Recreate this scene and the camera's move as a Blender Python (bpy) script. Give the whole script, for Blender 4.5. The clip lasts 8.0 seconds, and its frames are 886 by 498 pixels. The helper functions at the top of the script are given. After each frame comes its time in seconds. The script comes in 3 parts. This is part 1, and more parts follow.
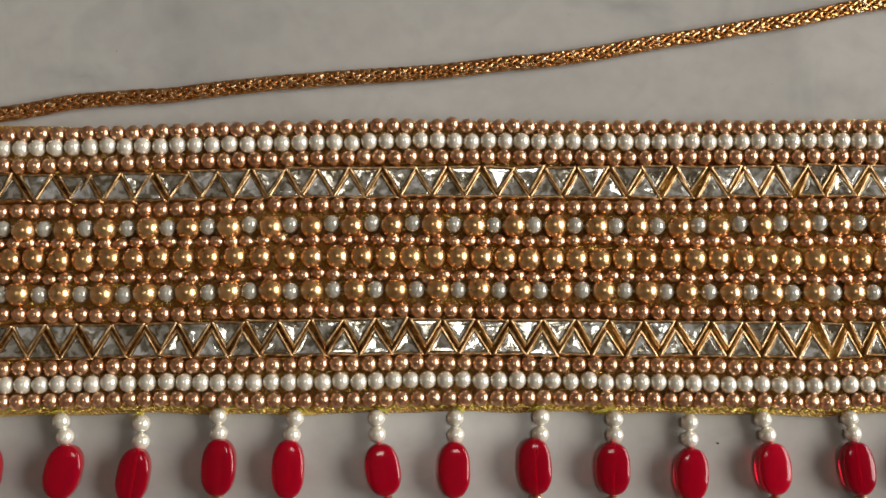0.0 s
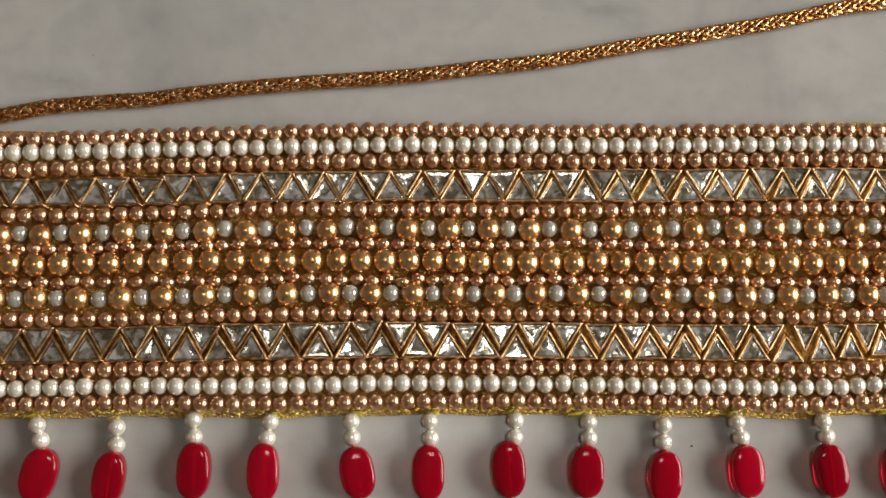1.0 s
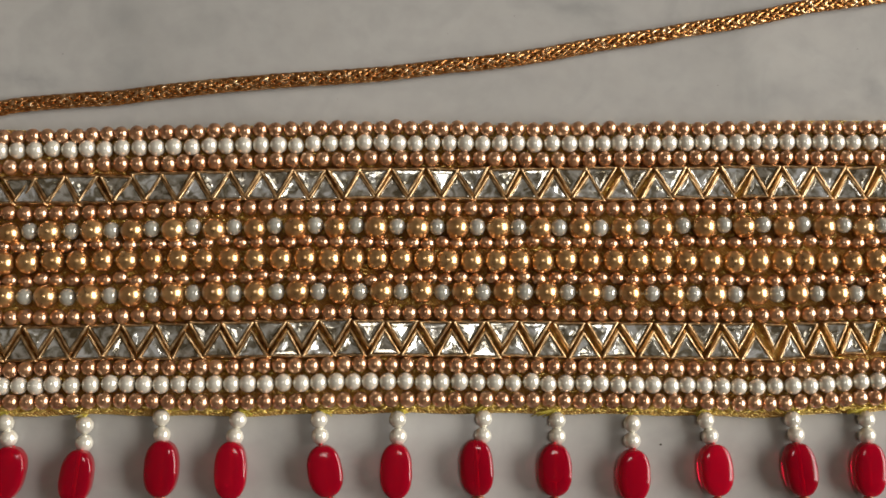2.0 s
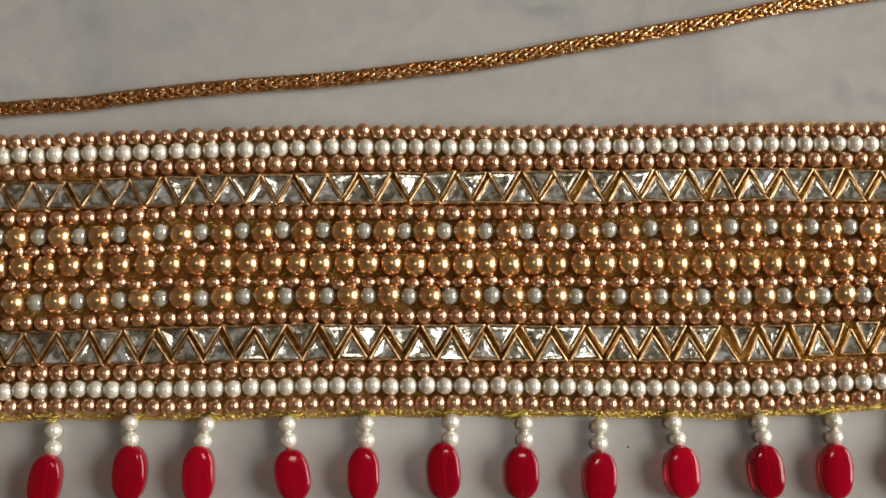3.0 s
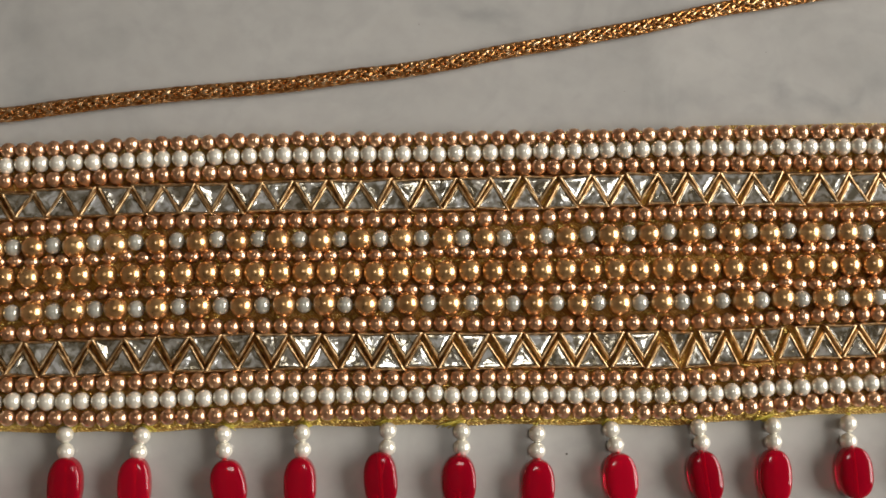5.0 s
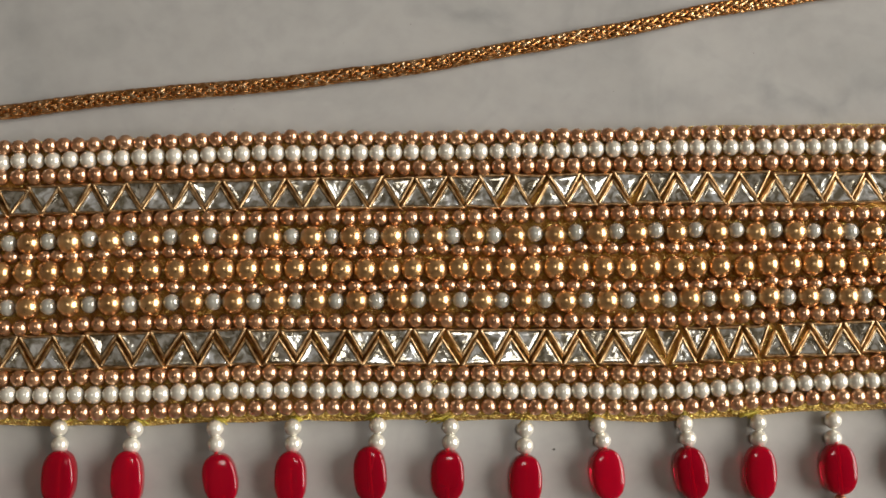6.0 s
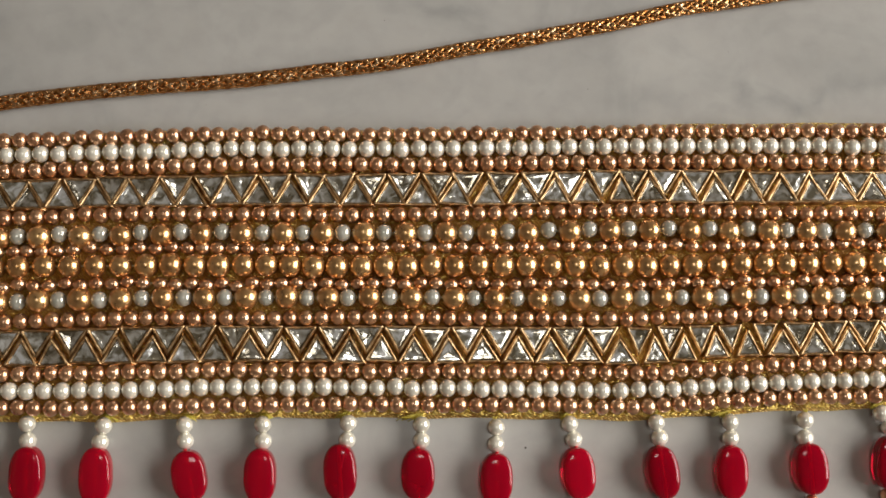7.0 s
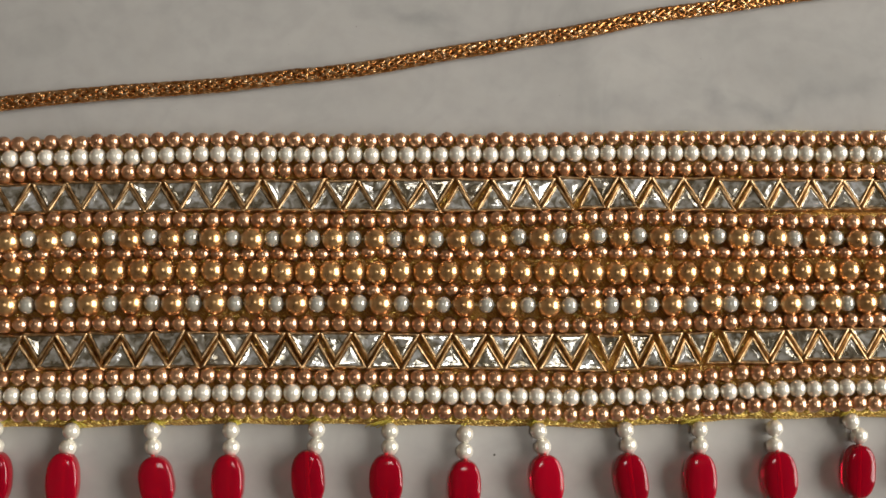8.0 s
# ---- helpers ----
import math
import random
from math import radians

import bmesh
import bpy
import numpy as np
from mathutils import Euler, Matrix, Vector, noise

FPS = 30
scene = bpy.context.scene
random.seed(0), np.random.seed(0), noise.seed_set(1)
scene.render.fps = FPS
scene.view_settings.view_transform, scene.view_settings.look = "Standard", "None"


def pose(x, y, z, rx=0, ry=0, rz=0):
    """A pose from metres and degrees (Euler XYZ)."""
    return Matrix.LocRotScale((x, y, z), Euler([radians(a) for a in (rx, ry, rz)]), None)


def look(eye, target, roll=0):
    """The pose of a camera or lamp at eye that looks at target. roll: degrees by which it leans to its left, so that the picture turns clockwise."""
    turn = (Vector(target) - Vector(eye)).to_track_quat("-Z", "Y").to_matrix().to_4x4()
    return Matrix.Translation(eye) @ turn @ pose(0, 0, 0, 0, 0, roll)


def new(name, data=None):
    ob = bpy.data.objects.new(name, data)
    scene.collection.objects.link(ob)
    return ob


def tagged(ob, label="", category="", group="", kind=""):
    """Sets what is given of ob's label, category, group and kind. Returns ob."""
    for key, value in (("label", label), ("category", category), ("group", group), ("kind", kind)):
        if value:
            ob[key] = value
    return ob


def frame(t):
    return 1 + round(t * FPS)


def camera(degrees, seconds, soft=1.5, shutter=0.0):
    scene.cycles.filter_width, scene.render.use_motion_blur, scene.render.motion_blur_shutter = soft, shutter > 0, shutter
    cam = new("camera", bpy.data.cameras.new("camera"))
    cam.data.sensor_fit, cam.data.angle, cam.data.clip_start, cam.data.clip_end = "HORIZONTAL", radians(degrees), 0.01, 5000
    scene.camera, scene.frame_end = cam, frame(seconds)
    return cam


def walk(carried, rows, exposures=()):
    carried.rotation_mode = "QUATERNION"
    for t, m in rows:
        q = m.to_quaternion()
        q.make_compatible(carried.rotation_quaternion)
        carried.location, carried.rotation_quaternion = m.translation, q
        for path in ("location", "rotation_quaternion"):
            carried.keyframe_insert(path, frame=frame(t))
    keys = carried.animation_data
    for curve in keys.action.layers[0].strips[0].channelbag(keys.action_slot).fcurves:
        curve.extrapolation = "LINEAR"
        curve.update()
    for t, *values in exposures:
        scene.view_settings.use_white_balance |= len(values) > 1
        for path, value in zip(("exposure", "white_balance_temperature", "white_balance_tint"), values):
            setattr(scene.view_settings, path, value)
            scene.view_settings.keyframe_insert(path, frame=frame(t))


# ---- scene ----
cam = camera(42.0, 8.0, soft=1.7)
# seconds, place in millimetres, turn in degrees: a phone held flat over the table
ROWS = [
    (0, -8.16, -21.87, 229.93, 8.459, -2.407, -0.178),
    (0.5, -4.55, -21.23, 231.18, 8.450, -2.234, -0.294),
    (1, -2.84, -21.02, 231.11, 8.397, -2.313, -0.250),
    (1.5, 0.79, -21.20, 230.93, 8.367, -2.230, -0.189),
    (3, 11.98, -18.47, 232.22, 7.844, -1.778, -0.453),
    (3.5, 16.69, -16.68, 232.33, 7.569, -1.815, -0.691),
    (4, 20.91, -15.44, 231.18, 7.399, -1.794, -0.968),
    (4.5, 23.49, -14.51, 230.97, 7.254, -1.763, -1.019),
    (6, 27.64, -15.52, 234.84, 7.259, -1.509, -0.728),
    (6.5, 29.92, -16.33, 234.42, 7.384, -1.578, -0.593),
    (7, 32.19, -16.04, 233.91, 7.263, -1.819, -0.445),
    (7.5, 35.30, -14.95, 233.89, 7.079, -1.877, -0.308),
    (8, 38.13, -15.33, 233.94, 7.397, -1.888, -0.240),
]
MM = 0.001
walk(cam, [(t, pose(x * MM, y * MM, z * MM, rx, ry, rz)) for t, x, y, z, rx, ry, rz in ROWS])

# ---- light ----
world = bpy.data.worlds.new("sky")
scene.world = world
world.use_nodes = True
wt = world.node_tree
sky = wt.nodes.new("ShaderNodeTexSky")
sky.sky_type, sky.sun_disc, sky.sun_elevation, sky.sun_rotation = "NISHITA", False, radians(35), radians(90)
wt.links.new(sky.outputs["Color"], wt.nodes["Background"].inputs["Color"])
wt.nodes["Background"].inputs["Strength"].default_value = 0.1


def area_lamp(name, m, sx, sy, watts, colour):
    data = bpy.data.lights.new(name, "AREA")
    data.shape, data.size, data.size_y, data.energy, data.color = "RECTANGLE", sx, sy, watts, colour
    ob = new(name, data)
    ob.matrix_world = m
    return ob


ROOM, TALL = 1.1, 2.3
WIN_Y, WIN_Z = (-0.40, 0.62), (0.22, 0.95)
# daylight in the window opening
window_light = area_lamp("window_daylight", look((ROOM - 0.01, sum(WIN_Y) / 2, sum(WIN_Z) / 2), (0, sum(WIN_Y) / 2, sum(WIN_Z) / 2 - 0.5)),
                         WIN_Y[1] - WIN_Y[0], WIN_Z[1] - WIN_Z[0], 24.0, (1.0, 0.938, 0.86))
# the square lamp under the ceiling, seen as a small second glint in every bead
LAMP_X, LAMP_Y, LAMP_SIDE = 0.13, 0.14, 0.36
ceiling_glow = area_lamp("ceiling_lamp_light", pose(LAMP_X, LAMP_Y, TALL - 0.07), LAMP_SIDE, LAMP_SIDE, 4.6, (1.0, 0.95, 0.87))
scene.view_settings.exposure = 0.0


# ---- materials ----
def material(name):
    m = bpy.data.materials.new(name)
    m.use_nodes = True
    return m, m.node_tree, m.node_tree.nodes["Principled BSDF"]


def node(nt, kind, **inputs):
    n = nt.nodes.new(kind)
    for k, v in inputs.items():
        n.inputs[k.replace("_", " ")].default_value = v
    return n


def coords(nt, scale):
    tc = nt.nodes.new("ShaderNodeTexCoord")
    mp = nt.nodes.new("ShaderNodeMapping")
    mp.inputs["Scale"].default_value = (scale, scale, scale) if not isinstance(scale, tuple) else scale
    nt.links.new(tc.outputs["Object"], mp.inputs["Vector"])
    return mp.outputs["Vector"]


def ramp(nt, fac, stops):
    r = nt.nodes.new("ShaderNodeValToRGB")
    e = r.color_ramp.elements
    while len(e) < len(stops):
        e.new(0.5)
    for el, (p, c) in zip(e, stops):
        el.position, el.color = p, (*c, 1)
    nt.links.new(fac, r.inputs["Fac"])
    return r.outputs["Color"]


def bump(nt, bsdf, height, strength, distance):
    b = node(nt, "ShaderNodeBump", Strength=strength, Distance=distance)
    nt.links.new(height, b.inputs["Height"])
    nt.links.new(b.outputs["Normal"], bsdf.inputs["Normal"])


def bead_material(name, dark, light, metallic, rough, coat, coat_rough, spots=0.0, spec=0.5, trans=0.0):
    """Lacquered bead: colour differs a little from bead to bead, with faint scuffs."""
    m, nt, b = material(name)
    info = nt.nodes.new("ShaderNodeObjectInfo")
    col = ramp(nt, info.outputs["Random"], [(0.0, dark), (1.0, light)])
    v = coords(nt, 900)
    n1 = node(nt, "ShaderNodeTexNoise", Scale=1.0, Detail=4.0)
    off = nt.nodes.new("ShaderNodeVectorMath")
    nt.links.new(v, off.inputs[0])
    nt.links.new(info.outputs["Location"], off.inputs[1])
    nt.links.new(off.outputs[0], n1.inputs["Vector"])
    mix = nt.nodes.new("ShaderNodeMix")
    mix.data_type, mix.blend_type = "RGBA", "MULTIPLY"
    mix.inputs[0].default_value = spots
    nt.links.new(col, mix.inputs[6])
    nt.links.new(ramp(nt, n1.outputs["Fac"], [(0.35, (0.45, 0.4, 0.36)), (0.6, (1, 1, 1))]), mix.inputs[7])
    nt.links.new(mix.outputs[2], b.inputs["Base Color"])
    r = node(nt, "ShaderNodeMapRange")
    r.inputs["To Min"].default_value, r.inputs["To Max"].default_value = rough * 0.75, rough * 1.3
    nt.links.new(n1.outputs["Fac"], r.inputs["Value"])
    nt.links.new(r.outputs["Result"], b.inputs["Roughness"])
    b.inputs["Metallic"].default_value = metallic
    b.inputs["Coat Weight"].default_value, b.inputs["Coat Roughness"].default_value = coat, coat_rough
    b.inputs["Specular IOR Level"].default_value, b.inputs["Transmission Weight"].default_value = spec, trans
    worn = nt.nodes.new("ShaderNodeMath")
    worn.operation = "POWER"
    worn.inputs[1].default_value = 6.0
    nt.links.new(info.outputs["Random"], worn.inputs[0])
    deep = node(nt, "ShaderNodeMapRange")
    deep.inputs["To Min"].default_value, deep.inputs["To Max"].default_value = 0.08, 0.6
    nt.links.new(worn.outputs[0], deep.inputs["Value"])
    dents = node(nt, "ShaderNodeBump", Distance=0.00016)
    nt.links.new(deep.outputs["Result"], dents.inputs["Strength"])
    nt.links.new(n1.outputs["Fac"], dents.inputs["Height"])
    nt.links.new(dents.outputs["Normal"], b.inputs["Normal"])
    return m


ROSE_GOLD = bead_material("rose_gold_lacquer", (0.65, 0.337, 0.18), (0.865, 0.53, 0.315), 0.92, 0.29, 0.9, 0.05, 0.4)
WARM_GOLD = bead_material("warm_gold_lacquer", (0.64, 0.357, 0.138), (0.86, 0.55, 0.247), 0.95, 0.29, 0.9, 0.05, 0.35)
PEARL = bead_material("cream_pearl", (0.73, 0.71, 0.61), (0.85, 0.825, 0.725), 0.36, 0.25, 1.0, 0.05, 0.1)
MILKY = bead_material("milky_white_glass", (0.61, 0.615, 0.54), (0.75, 0.755, 0.68), 0.22, 0.15, 1.0, 0.03, 0.25, 0.6, 0.35)
for lacquer in (ROSE_GOLD, WARM_GOLD, PEARL, MILKY):
    lacquer.node_tree.nodes["Principled BSDF"].inputs["Coat IOR"].default_value = 1.75 if lacquer is PEARL else 1.6


def bezel_material():
    m, nt, b = material("polished_gold_setting")
    n = node(nt, "ShaderNodeTexNoise", Scale=1.0, Detail=5.0)
    nt.links.new(coords(nt, 700), n.inputs["Vector"])
    nt.links.new(ramp(nt, n.outputs["Fac"], [(0.34, (0.30, 0.175, 0.075)), (0.5, (0.47, 0.305, 0.15)), (0.7, (0.74, 0.55, 0.32))]), b.inputs["Base Color"])
    b.inputs["Metallic"].default_value, b.inputs["Roughness"].default_value = 1.0, 0.32
    bump(nt, b, n.outputs["Fac"], 0.2, 0.0003)
    return m


def stone_material():
    """Clear cut glass over crinkled silver foil."""
    m, nt, b = material("foiled_cut_glass")
    info = nt.nodes.new("ShaderNodeObjectInfo")
    off = nt.nodes.new("ShaderNodeVectorMath")
    nt.links.new(coords(nt, 650), off.inputs[0])
    sc = nt.nodes.new("ShaderNodeVectorMath")
    sc.operation = "SCALE"
    sc.inputs["Scale"].default_value = 900.0
    nt.links.new(info.outputs["Location"], sc.inputs[0])
    nt.links.new(sc.outputs[0], off.inputs[1])
    vo = node(nt, "ShaderNodeTexVoronoi", Scale=1.3)
    nt.links.new(off.outputs[0], vo.inputs["Vector"])
    n = node(nt, "ShaderNodeTexNoise", Scale=0.75, Detail=3.0, Distortion=0.8)
    nt.links.new(off.outputs[0], n.inputs["Vector"])
    foil = nt.nodes.new("ShaderNodeMix")
    foil.data_type, foil.blend_type = "RGBA", "MULTIPLY"
    foil.inputs[0].default_value = 1.0
    nt.links.new(ramp(nt, n.outputs["Fac"], [(0.40, (0.24, 0.215, 0.155)), (0.5, (0.50, 0.495, 0.45)), (0.61, (0.86, 0.90, 0.93))]), foil.inputs[6])
    nt.links.new(ramp(nt, info.outputs["Random"], [(0.0, (0.52, 0.47, 0.40)), (0.5, (0.78, 0.76, 0.71)), (1.0, (1.0, 1.0, 1.0))]), foil.inputs[7])
    nt.links.new(foil.outputs[2], b.inputs["Base Color"])
    b.inputs["Metallic"].default_value, b.inputs["Roughness"].default_value = 0.65, 0.12
    b.inputs["Coat Weight"].default_value, b.inputs["Coat Roughness"].default_value = 1.0, 0.03
    add = nt.nodes.new("ShaderNodeMath")
    add.operation = "ADD"
    nt.links.new(vo.outputs["Distance"], add.inputs[0])
    nt.links.new(n.outputs["Fac"], add.inputs[1])
    bump(nt, b, add.outputs[0], 0.1, 0.0004)
    return m


def fabric_material():
    m, nt, b = material("gold_brocade")
    v = coords(nt, 1000)
    wx = node(nt, "ShaderNodeTexWave", Scale=0.85, Distortion=5.0, Detail=2.0)
    wx.bands_direction = "DIAGONAL"
    wy = node(nt, "ShaderNodeTexWave", Scale=1.1, Distortion=3.0, Detail=2.0)
    wy.bands_direction = "Y"
    n = node(nt, "ShaderNodeTexNoise", Scale=0.7, Detail=6.0)
    for w in (wx, wy, n):
        nt.links.new(v, w.inputs["Vector"])
    mul = nt.nodes.new("ShaderNodeMath")
    mul.operation = "MULTIPLY"
    nt.links.new(wx.outputs["Fac"], mul.inputs[0])
    nt.links.new(wy.outputs["Fac"], mul.inputs[1])
    add = nt.nodes.new("ShaderNodeMath")
    add.operation = "MULTIPLY_ADD"
    add.inputs[1].default_value = 0.5
    nt.links.new(n.outputs["Fac"], add.inputs[0])
    nt.links.new(mul.outputs[0], add.inputs[2])
    nt.links.new(ramp(nt, add.outputs[0], [(0.2, (0.28, 0.055, 0.012)), (0.44, (0.64, 0.21, 0.032)), (0.74, (0.78, 0.44, 0.085))]), b.inputs["Base Color"])
    b.inputs["Roughness"].default_value = 0.5
    # gilt weft over a red-brown warp
    gilt = node(nt, "ShaderNodeBsdfAnisotropic", Color=(1.0, 0.84, 0.28, 1), Roughness=0.34)
    weave = nt.nodes.new("ShaderNodeMixShader")
    share = node(nt, "ShaderNodeMapRange")
    share.inputs["From Min"].default_value, share.inputs["From Max"].default_value = 0.2, 0.75
    share.inputs["To Min"].default_value, share.inputs["To Max"].default_value = 0.3, 0.78
    nt.links.new(add.outputs[0], share.inputs["Value"])
    nt.links.new(share.outputs["Result"], weave.inputs[0])
    nt.links.new(b.outputs[0], weave.inputs[1])
    nt.links.new(gilt.outputs[0], weave.inputs[2])
    nt.links.new(weave.outputs[0], nt.nodes["Material Output"].inputs["Surface"])
    cells = node(nt, "ShaderNodeTexVoronoi", Scale=2.4)
    nt.links.new(v, cells.inputs["Vector"])
    rough = nt.nodes.new("ShaderNodeMath")
    rough.operation = "MULTIPLY_ADD"
    rough.inputs[1].default_value = 0.7
    nt.links.new(cells.outputs["Distance"], rough.inputs[0])
    nt.links.new(add.outputs[0], rough.inputs[2])
    bump(nt, b, rough.outputs[0], 0.8, 0.0007)
    nt.links.new(b.inputs["Normal"].links[0].from_socket, gilt.inputs["Normal"])
    return m


def marble_material():
    """Polished white marble with soft grey clouding and a few grey stains of fixed place."""
    m, nt, b = material("white_marble")
    v = coords(nt, 1.0)
    n1 = node(nt, "ShaderNodeTexNoise", Scale=14.0, Detail=6.0, Distortion=1.2)
    n2 = node(nt, "ShaderNodeTexNoise", Scale=220.0, Detail=5.0)
    for n in (n1, n2):
        nt.links.new(v, n.inputs["Vector"])
    base = ramp(nt, n1.outputs["Fac"], [(0.3, (0.335, 0.334, 0.323)), (0.5, (0.391, 0.389, 0.377)), (0.75, (0.435, 0.433, 0.419))])
    last = base
    # centre x, y, half length, half width in mm, turn, depth
    for x, y, a, c, turn, depth in ((102.8, 46.5, 1.6, 2.3, 0, 0.5),
                                    (108.4, 44.8, 6.3, 1.3, -8, 0.5),
                                    (114.9, 42.9, 2.7, 1.6, 0, 0.6),
                                    (119.2, 45.1, 4.8, 1.1, 40, 0.55),
                                    (126.6, 48.5, 6.6, 1.3, 22, 0.5),
                                    (135.7, 50.0, 6.3, 1.3, 6, 0.42),
                                    (118.3, 51.8, 9.1, 2.7, -3, 0.32),
                                    (129.2, 53.4, 6.8, 2.1, -10, 0.25),
                                    (-53.1, 60.0, 4.1, 2.7, 10, 0.5),
                                    (-51.9, 48.2, 4.3, 3.0, 20, 0.5),
                                    (-71.2, 48.0, 9.7, 1.0, -11, 0.5),
                                    (42.8, 63.7, 8.0, 0.8, -12, 0.45),
                                    (50.9, 56.8, 6.8, 1.1, -14, 0.22),
                                    (38.4, 64.2, 8.6, 1.1, -8, 0.3),
                                    (81.4, 45.2, 9.1, 1.8, -5, 0.3),
                                    (65.8, 55.8, 12.5, 3.4, 5, 0.14),
                                    (85.8, 44.9, 10.3, 2.9, 0, 0.2)):
        tc = nt.nodes.new("ShaderNodeTexCoord")
        wob = node(nt, "ShaderNodeTexNoise", Scale=160.0, Detail=4.0)
        nt.links.new(tc.outputs["Object"], wob.inputs["Vector"])
        shift = nt.nodes.new("ShaderNodeVectorMath")
        shift.operation = "MULTIPLY_ADD"
        shift.inputs[1].default_value = (0.007, 0.007, 0)
        nt.links.new(wob.outputs["Color"], shift.inputs[0])
        nt.links.new(tc.outputs["Object"], shift.inputs[2])
        mp = nt.nodes.new("ShaderNodeMapping")
        mp.vector_type = "TEXTURE"
        mp.inputs["Location"].default_value = ((x + 3.5) * MM, (y + 3.5) * MM, 0)
        mp.inputs["Rotation"].default_value = (0, 0, radians(turn))
        mp.inputs["Scale"].default_value = (a * MM * 1.9, c * MM * 3.0, 1)
        nt.links.new(shift.outputs[0], mp.inputs["Vector"])
        g = nt.nodes.new("ShaderNodeTexGradient")
        g.gradient_type = "QUADRATIC_SPHERE"
        nt.links.new(mp.outputs["Vector"], g.inputs["Vector"])
        k = nt.nodes.new("ShaderNodeMath")
        k.operation = "MULTIPLY"
        k.inputs[1].default_value = depth * 0.95
        nt.links.new(g.outputs["Fac"], k.inputs[0])
        mix = nt.nodes.new("ShaderNodeMix")
        mix.data_type = "RGBA"
        nt.links.new(k.outputs[0], mix.inputs[0])
        nt.links.new(last, mix.inputs[6])
        mix.inputs[7].default_value = (0.225, 0.235, 0.232, 1)
        last = mix.outputs[2]
    mul = nt.nodes.new("ShaderNodeMix")
    mul.data_type, mul.blend_type = "RGBA", "MULTIPLY"
    mul.inputs[0].default_value = 0.5
    nt.links.new(last, mul.inputs[6])
    nt.links.new(ramp(nt, n2.outputs["Fac"], [(0.3, (0.86, 0.86, 0.86)), (0.6, (1, 1, 1))]), mul.inputs[7])
    n3 = node(nt, "ShaderNodeTexNoise", Scale=55.0, Detail=7.0, Distortion=2.0)
    nt.links.new(v, n3.inputs["Vector"])
    cloud = nt.nodes.new("ShaderNodeMix")
    cloud.data_type, cloud.blend_type = "RGBA", "MULTIPLY"
    cloud.inputs[0].default_value = 0.28
    nt.links.new(mul.outputs[2], cloud.inputs[6])
    nt.links.new(ramp(nt, n3.outputs["Fac"], [(0.36, (0.78, 0.80, 0.79)), (0.5, (1, 1, 1)), (0.7, (1.0, 0.985, 0.95))]), cloud.inputs[7])
    nt.links.new(cloud.outputs[2], b.inputs["Base Color"])
    b.inputs["Roughness"].default_value = 0.22
    b.inputs["Specular IOR Level"].default_value = 0.4
    return m


def plain_material(name, colour, rough=0.8, metallic=0.0, grain=0.0, scale=400.0):
    m, nt, b = material(name)
    n = node(nt, "ShaderNodeTexNoise", Scale=1.0, Detail=5.0)
    nt.links.new(coords(nt, scale), n.inputs["Vector"])
    lo = tuple(c * (1 - grain) for c in colour)
    nt.links.new(ramp(nt, n.outputs["Fac"], [(0.3, lo), (0.7, colour)]), b.inputs["Base Color"])
    b.inputs["Roughness"].default_value, b.inputs["Metallic"].default_value = rough, metallic
    return m


def red_glass_material():
    m, nt, b = material("red_glass")
    info = nt.nodes.new("ShaderNodeObjectInfo")
    nt.links.new(ramp(nt, info.outputs["Random"], [(0.0, (0.42, 0.002, 0.018)), (1.0, (0.62, 0.004, 0.030))]), b.inputs["Base Color"])
    b.inputs["Transmission Weight"].default_value = 0.6
    b.inputs["Roughness"].default_value, b.inputs["IOR"].default_value = 0.08, 1.46
    b.inputs["Specular IOR Level"].default_value = 0.2
    return m


def cord_material():
    m, nt, b = material("gilt_thread")
    v = coords(nt, 1000)
    n = node(nt, "ShaderNodeTexNoise", Scale=0.9, Detail=6.0, Distortion=0.5)
    nt.links.new(v, n.inputs["Vector"])
    nt.links.new(ramp(nt, n.outputs["Fac"], [(0.36, (0.31, 0.12, 0.03)), (0.54, (0.53, 0.275, 0.10)), (0.73, (0.95, 0.75, 0.49))]), b.inputs["Base Color"])
    b.inputs["Metallic"].default_value, b.inputs["Roughness"].default_value = 0.95, 0.18
    bump(nt, b, n.outputs["Fac"], 0.55, 0.0004)
    return m


BEZEL, STONE, FABRIC, MARBLE, RED, GILT = bezel_material(), stone_material(), fabric_material(), marble_material(), red_glass_material(), cord_material()
WALL = plain_material("dull_beige_wall_paint", (0.27, 0.23, 0.185), 0.85, 0.0, 0.08, 3.0)
CEIL = plain_material("dull_grey_ceiling_paint", (0.31, 0.275, 0.235), 0.9, 0.0, 0.05, 3.0)
THREAD = plain_material("cream_thread", (0.72, 0.62, 0.36), 0.6, 0.0, 0.2, 3000.0)
YELLOW = plain_material("yellow_silk_thread", (0.72, 0.60, 0.08), 0.45, 0.0, 0.35, 2500.0)
CHANNEL = plain_material("red_bead_hole", (0.62, 0.02, 0.03), 0.5, 0.0, 0.2, 2500.0)
ZARI = plain_material("gilt_sewing_thread", (1.0, 0.76, 0.22), 0.32, 0.75, 0.45, 2500.0)
DIRT = plain_material("dark_dirt", (0.05, 0.04, 0.03), 0.9, 0.0, 0.3, 3000.0)


# ---- mesh helpers ----
def finish(name, bm, mat, smooth=True):
    me = bpy.data.meshes.new(name)
    bmesh.ops.recalc_face_normals(bm, faces=bm.faces)
    bm.to_mesh(me)
    bm.free()
    me.materials.append(mat)
    me.polygons.foreach_set("use_smooth", [smooth] * len(me.polygons))
    return me


